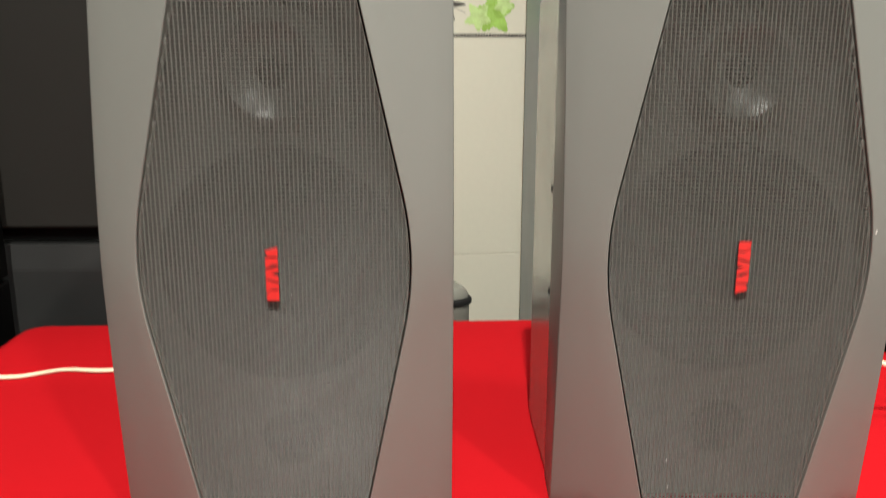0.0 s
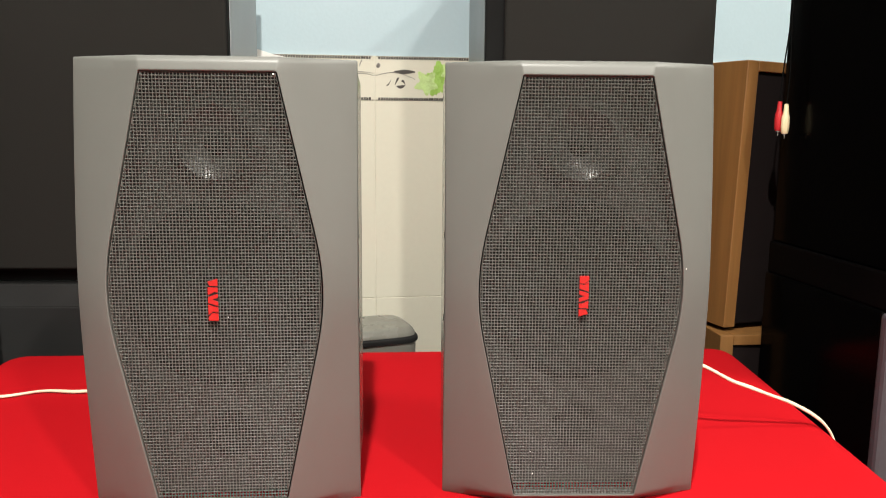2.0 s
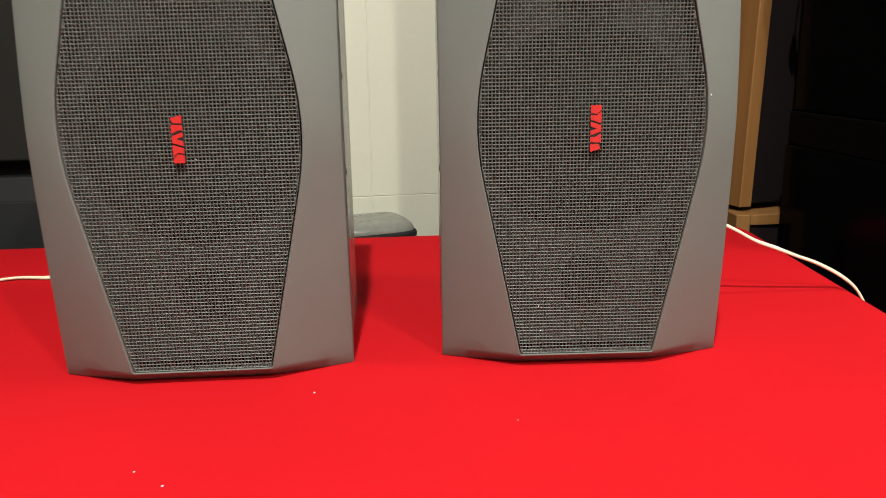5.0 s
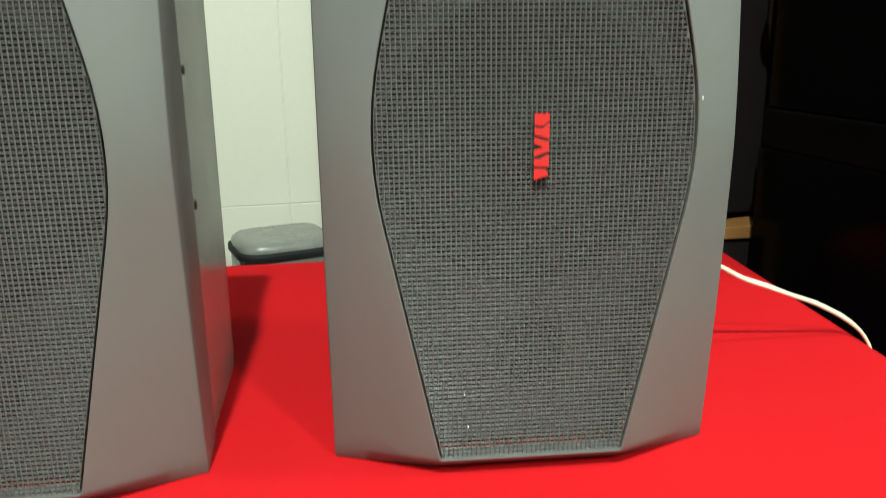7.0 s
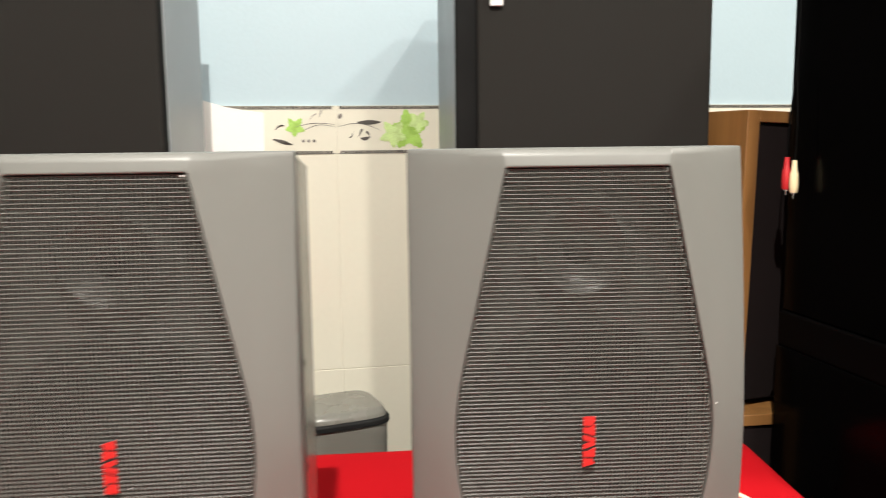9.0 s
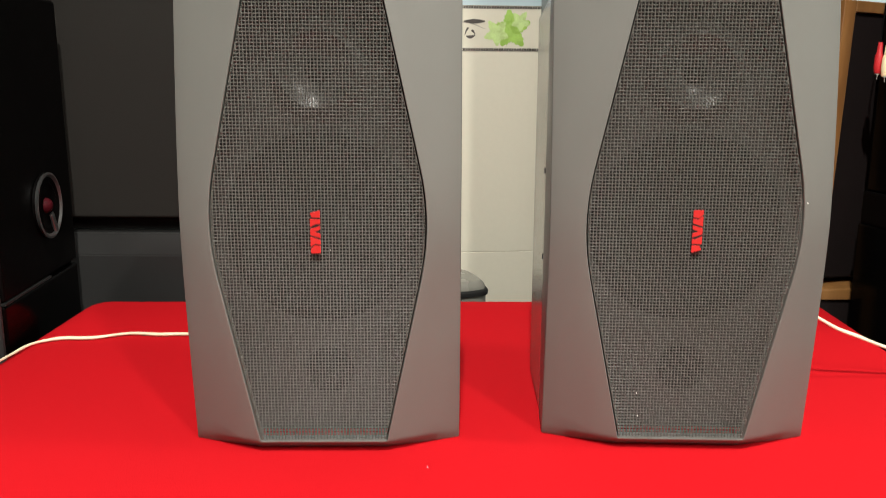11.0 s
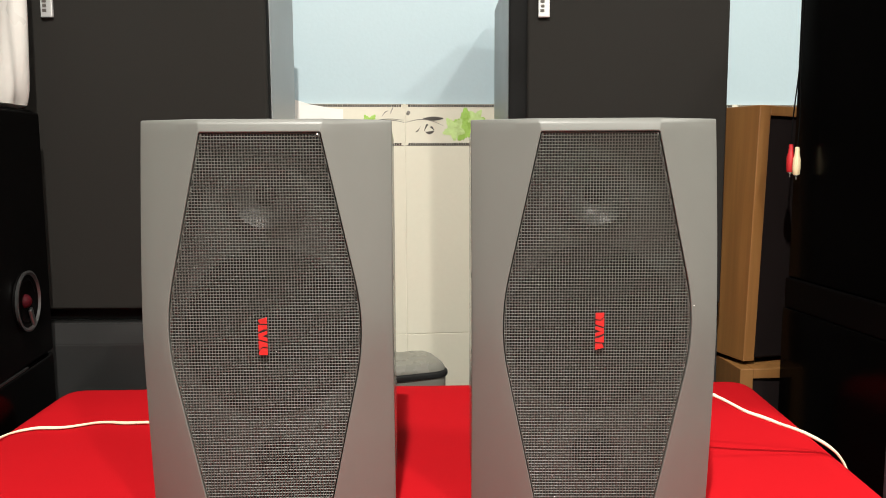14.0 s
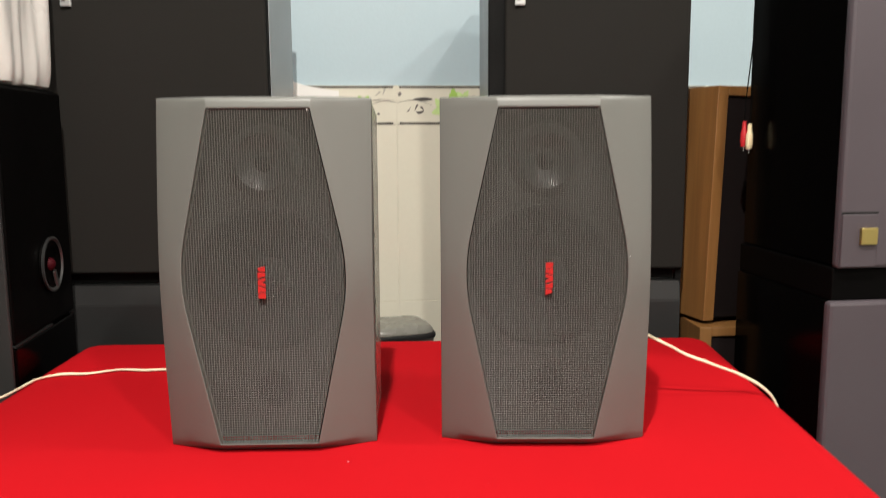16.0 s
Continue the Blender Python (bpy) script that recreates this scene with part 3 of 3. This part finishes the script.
ob.matrix_world = pose(-0.658, 0.0, 1.268)
tagged(ob, "white film-wrapped parcel on top of the black cabinet", "parcel")


# ---- oak speakers, one on the other ----
def oak_speaker(x, y, z0, w, d, h, yaw, lean, label):
    sp = empty("oak_speaker", pose(x, y, z0, 0, lean, yaw), label, "loudspeaker", "stacked oak speakers")
    t, e = 0.020, 0.027
    for name, b in (("side_panel", (0, e, 0, d, 0, h)), ("side_panel", (w - e, w, 0, d, 0, h)), ("top_panel", (e, w - e, 0, d, h - t, h)), ("bottom_panel", (e, w - e, 0.03, d, 0, t))):
        part(name, box(b[0], b[1], b[2], b[3], b[4], b[5], 0.0015), WOOD, sp)
    part("back_panel", box(e, w - e, d - 0.012, d, t, h - t), DARK, sp)
    part("grille", box(e + 0.001, w - e - 0.001, 0.006, 0.022, 0.004, h - t - 0.001, 0.004), GRILLE_BLACK, sp, "black cloth grille")
    return sp


oak_speaker(0.700, 0.625, 0.0, 0.30, 0.30, 0.748, -3, 0.0, "oak floor speaker with black grille under a smaller one")
oak_speaker(0.718, 0.650, 0.7570, 0.27, 0.28, 0.519, 12, 1.9, "oak bookshelf speaker with black grille leaning on another speaker")


# ---- black and mauve cabinets on the right ----
def big_cabinet(x, z0, z1, label):
    c = empty("tall_cabinet_speaker", pose(x, 0.250, z0), label, "loudspeaker", "stacked black and mauve speakers")
    h = z1 - z0
    part("cabinet", box(0.0, 0.46, 0.022, 0.350, 0.0, h, 0.004), BLACK_GLOSS, c, "black lacquered cabinet")
    part("front_panel", box(-0.005, 0.465, 0.0, 0.0215, 0.0, h, 0.007), MAUVE, c, "grey-mauve front panel")
    return c


big_cabinet(0.768, 0.0, 0.880, "black speaker cabinet with a grey-mauve front on the floor")
spacer = part("spacer_board", box(0.772, 1.22, 0.262, 0.600, 0.880, 0.938, 0.003), BLACK)
tagged(spacer, "black board between two stacked speakers", "board")
upper = big_cabinet(0.778, 0.938, 1.52, "upper black speaker cabinet with grey-mauve front")
# Raised dark strip, not a gap: the shade line over the plate's top edge.
part("plate_edge_shade", box(-0.003, 0.064, -0.0012, -0.0004, 0.0955, 0.099), RUBBER, upper, "dark strip standing for the shade above the plate")
part("corner_plate", box(-0.003, 0.062, -0.0045, -0.0005, 0.004, 0.095, 0.0012), MAUVE, upper, "raised corner plate")
part("latch", box(0.029, 0.059, -0.011, -0.004, 0.043, 0.072, 0.0015), BRASS, upper, "brass latch")

# ---- plugs hanging by the black cabinet ----
plugs = empty("audio_cable", pose(0.758, 0.560, 0.0), "black audio cable with red and ivory plugs hanging down", "cable")
for dx, dy, dz, body in ((-0.0068, 0.004, 0.005, RED_PLASTIC), (-0.0010, -0.008, 0.0, WHITE_PLASTIC)):
    pl = part("plug", moved(lathe([(0.0, 0.058), (0.0038, 0.058), (0.0048, 0.042), (0.0068, 0.036), (0.0074, 0.018), (0.0064, 0.008), (0.0054, 0.006), (0.0, 0.006)], 16), dx, dy, 1.134 + dz), body, plugs, "moulded plug", smooth=True)
    part("tip", moved(lathe([(0.0, -0.004), (0.0014, -0.003), (0.0016, 0.004), (0.0044, 0.004), (0.0044, 0.0065), (0.0, 0.0066)], 12), dx, dy, 1.134 + dz), CHROME, pl, "metal tip", smooth=True)
    part("cord", tube([(dx, dy, 1.188 + dz), (dx + 0.002, dy, 1.25), (0.002, 0.0, 1.36), (0.004, 0.002, 1.47), (0.009, 0.003, 1.518), (0.030, 0.004, 1.5225), (0.060, 0.005, 1.5225)], 0.0012), CORD, plugs, smooth=True)

# ---- bin behind the table ----
bn = empty("storage_bin", pose(0.048, 1.040, 0, 0, 0, 13), "grey plastic bin with flat lid and black rim by the wall", "bin")


def rounded_block(hx, hy, z0, z1, r_top, n=40, taper=0.0):
    bm = bmesh.new()
    rings = []
    steps = [(0.0, z0), (0.0, z1 - r_top)] + [(r_top * (1 - math.cos(radians(a))), z1 - r_top + r_top * math.sin(radians(a))) for a in (20, 40, 60, 75, 90)]
    for ins, z in steps:
        row = []
        for i in range(n):
            a = 2 * math.pi * i / n
            c, s = math.cos(a), math.sin(a)
            k = (abs(c) ** 5 + abs(s) ** 5) ** (-0.2)
            sc = 1 - taper * (z1 - z)
            row.append(bm.verts.new((c * k * (hx - ins) * sc, s * k * (hy - ins) * sc, z)))
        rings.append(row)
    for a, b in zip(rings, rings[1:]):
        for i in range(n):
            bm.faces.new((a[i], a[(i + 1) % n], b[(i + 1) % n], b[i]))
    bm.faces.new(rings[0][::-1])
    bm.faces.new(rings[-1])
    return bm


part("body", rounded_block(0.092, 0.082, 0.0, 0.656, 0.004, taper=0.12), BIN_GREY, bn, "grey body", smooth=True)
part("rim", rounded_block(0.0965, 0.086, 0.656, 0.669, 0.006), RUBBER, bn, "black rim", smooth=True)
part("lid", rounded_block(0.091, 0.080, 0.668, 0.688, 0.019), BIN_GREY, bn, "flat grey lid", smooth=True)

# ---- paper on the tiles ----
sheet = plate([(-0.31, 1.185), (-0.088, 1.190), (-0.086, 1.296), (-0.12, 1.300), (-0.17, 1.309), (-0.215, 1.323), (-0.31, 1.327)], WALL_Y - 0.0035, WALL_Y - 0.0028)
tagged(part("paper_sheet", sheet, PAPER), "white sheet of paper stuck over the tile border", "paper")


# ---- printed tile border ----
def leaf(cx, cz, size, turn, lobes=5):
    """A pointed, lobed leaf with small teeth along its lobes."""
    pts = []
    n = lobes * 12
    for i in range(n):
        a = 2 * math.pi * i / n
        p = 1 - abs((a * lobes / (2 * math.pi) + 0.5) % 1 * 2 - 1)
        r = size * (0.52 + (0.44 + 0.12 * math.cos(a)) * p ** 1.3 + (0.07 if i % 2 else -0.03) * (0.3 + p * (1 - p) * 3))
        pts.append((cx + r * math.cos(a + turn), cz + r * math.sin(a + turn)))
    return pts


def stroke(x0, z0, x1, z1, bow, thick):
    up, dn = [], []
    for i in range(11):
        t = i / 10
        x, z = x0 + (x1 - x0) * t, z0 + (z1 - z0) * t + bow * math.sin(math.pi * t)
        h = thick * (0.25 + 0.75 * math.sin(math.pi * min(max(t, 0.05), 0.95)))
        up.append((x, z + h))
        dn.append((x, z - h))
    return up + dn[::-1]


PRINTS = []
FRONT = -0.0008


def border_prints(first):
    """Meshes of the printed motifs of one border tile, x from its left joint."""
    out = []
    bm = bmesh.new()
    for z in (0.0045, 0.1030):
        for i in range(45):
            a = 0.0085 + i * 0.00628
            plate([(a, z - 0.0029), (a + 0.0050, z - 0.0034), (a + 0.0058, z + 0.0027), (a + 0.0008, z + 0.0032)], FRONT, 0, bm)
    out.append(("dash_line", bm, PRINT_DARK))
    for s in (0.0010, 0.1068):
        out.append(("thin_line", plate([(0.004, s - 0.0006), (0.296, s - 0.0006), (0.296, s + 0.0006), (0.004, s + 0.0006)], FRONT * 0.6, 0), PRINT_GREY))
    for args, m in (((0.048, 0.0700, 0.100, 0.0705, 0.0, 0.0052), PRINT_DARK), ((0.002, 0.060, 0.100, 0.052, 0.012, 0.0010), PRINT_GREY), ((0.004, 0.083, 0.014, 0.086, 0, 0.006), PRINT_GREY),
                    ((0.028, 0.0370, 0.040, 0.050, -0.004, 0.0020), PRINT_DARK), ((0.050, 0.038, 0.060, 0.054, 0.004, 0.0044), PRINT_DARK), ((0.054, 0.035, 0.076, 0.038, -0.003, 0.0040), PRINT_DARK), ((0.066, 0.048, 0.076, 0.040, 0.003, 0.0034), PRINT_DARK),
                    ((0.160, 0.034, 0.202, 0.022, 0.0, 0.0044), PRINT_DARK), ((0.165, 0.055, 0.185, 0.064, 0.004, 0.0022), PRINT_DARK), ((0.205, 0.060, 0.296, 0.066, 0.006, 0.0009), PRINT_GREY), ((0.222, 0.050, 0.298, 0.060, 0.010, 0.0009), PRINT_GREY),
                    ((0.240, 0.075, 0.258, 0.090, 0.004, 0.0014), PRINT_GREY), ((0.262, 0.082, 0.270, 0.098, 0.002, 0.0030), PRINT_GREY)):
        if (args[0] < 0.16) != first:
            continue
        out.append(("stem_print", plate(stroke(*args), FRONT, 0), m))
    for x in () if first else (0.226, 0.238, 0.250):
        out.append(("dot_print", plate([(x + 0.0036 * math.cos(k * 0.785), 0.030 + 0.0036 * math.sin(k * 0.785)) for k in range(8)], FRONT, 0), PRINT_GREY))
    if first:
        out.append(("leaf_print", plate(leaf(0.162, 0.050, 0.050, 0.4), FRONT, 0), PRINT_GREEN))
        out.append(("leaf_print", plate(leaf(0.130, 0.042, 0.034, 2.2), FRONT * 1.3, 0), PRINT_LIME))
        out.append(("leaf_print", plate(leaf(0.186, 0.070, 0.026, 1.0), FRONT * 1.3, 0), PRINT_LIME))
    else:
        out.append(("leaf_print", plate(leaf(0.208, 0.060, 0.024, 0.9), FRONT, 0), PRINT_GREEN))
    return out


def tile_mesh(w, h):
    bm = box(0.0008, w - 0.0008, 0.0, 0.008, 0.0008, h - 0.0008, 0.0008, 1)
    return bm


shared = {}
prints = {}
for row, (z0, h) in enumerate(((0.0, 0.203), (0.203, 0.5), (0.703, 0.5), (1.203, 0.108))):
    for k in range(-8, 8):
        x = 0.072 + 0.30 * k
        if x < X0 or x + 0.30 > X1:
            continue
        key = (row,)
        name = "border_tile" if row == 3 else "tile"
        if key not in shared:
            ob = part(name, tile_mesh(0.30, h), TILE, wall)
            shared[key] = ob.data
        else:
            ob = new(name, shared[key])
            ob.parent = wall
        ob.location = (x, WALL_Y, z0)
        if row == 3 and -2 <= k <= 3:
            if k % 2 not in prints:
                prints[k % 2] = []
                for pname, bm, m in border_prints(k % 2 == 0):
                    po = part(pname, bm, m, ob)
                    prints[k % 2].append((pname, po.data))
            else:
                for pname, data in prints[k % 2]:
                    po = new(pname, data)
                    po.parent = ob
grout = part("grout", box(X0, X1, WALL_Y + 0.0015, WALL_Y + 0.0078, 0.0, 1.311), GROUT, wall)
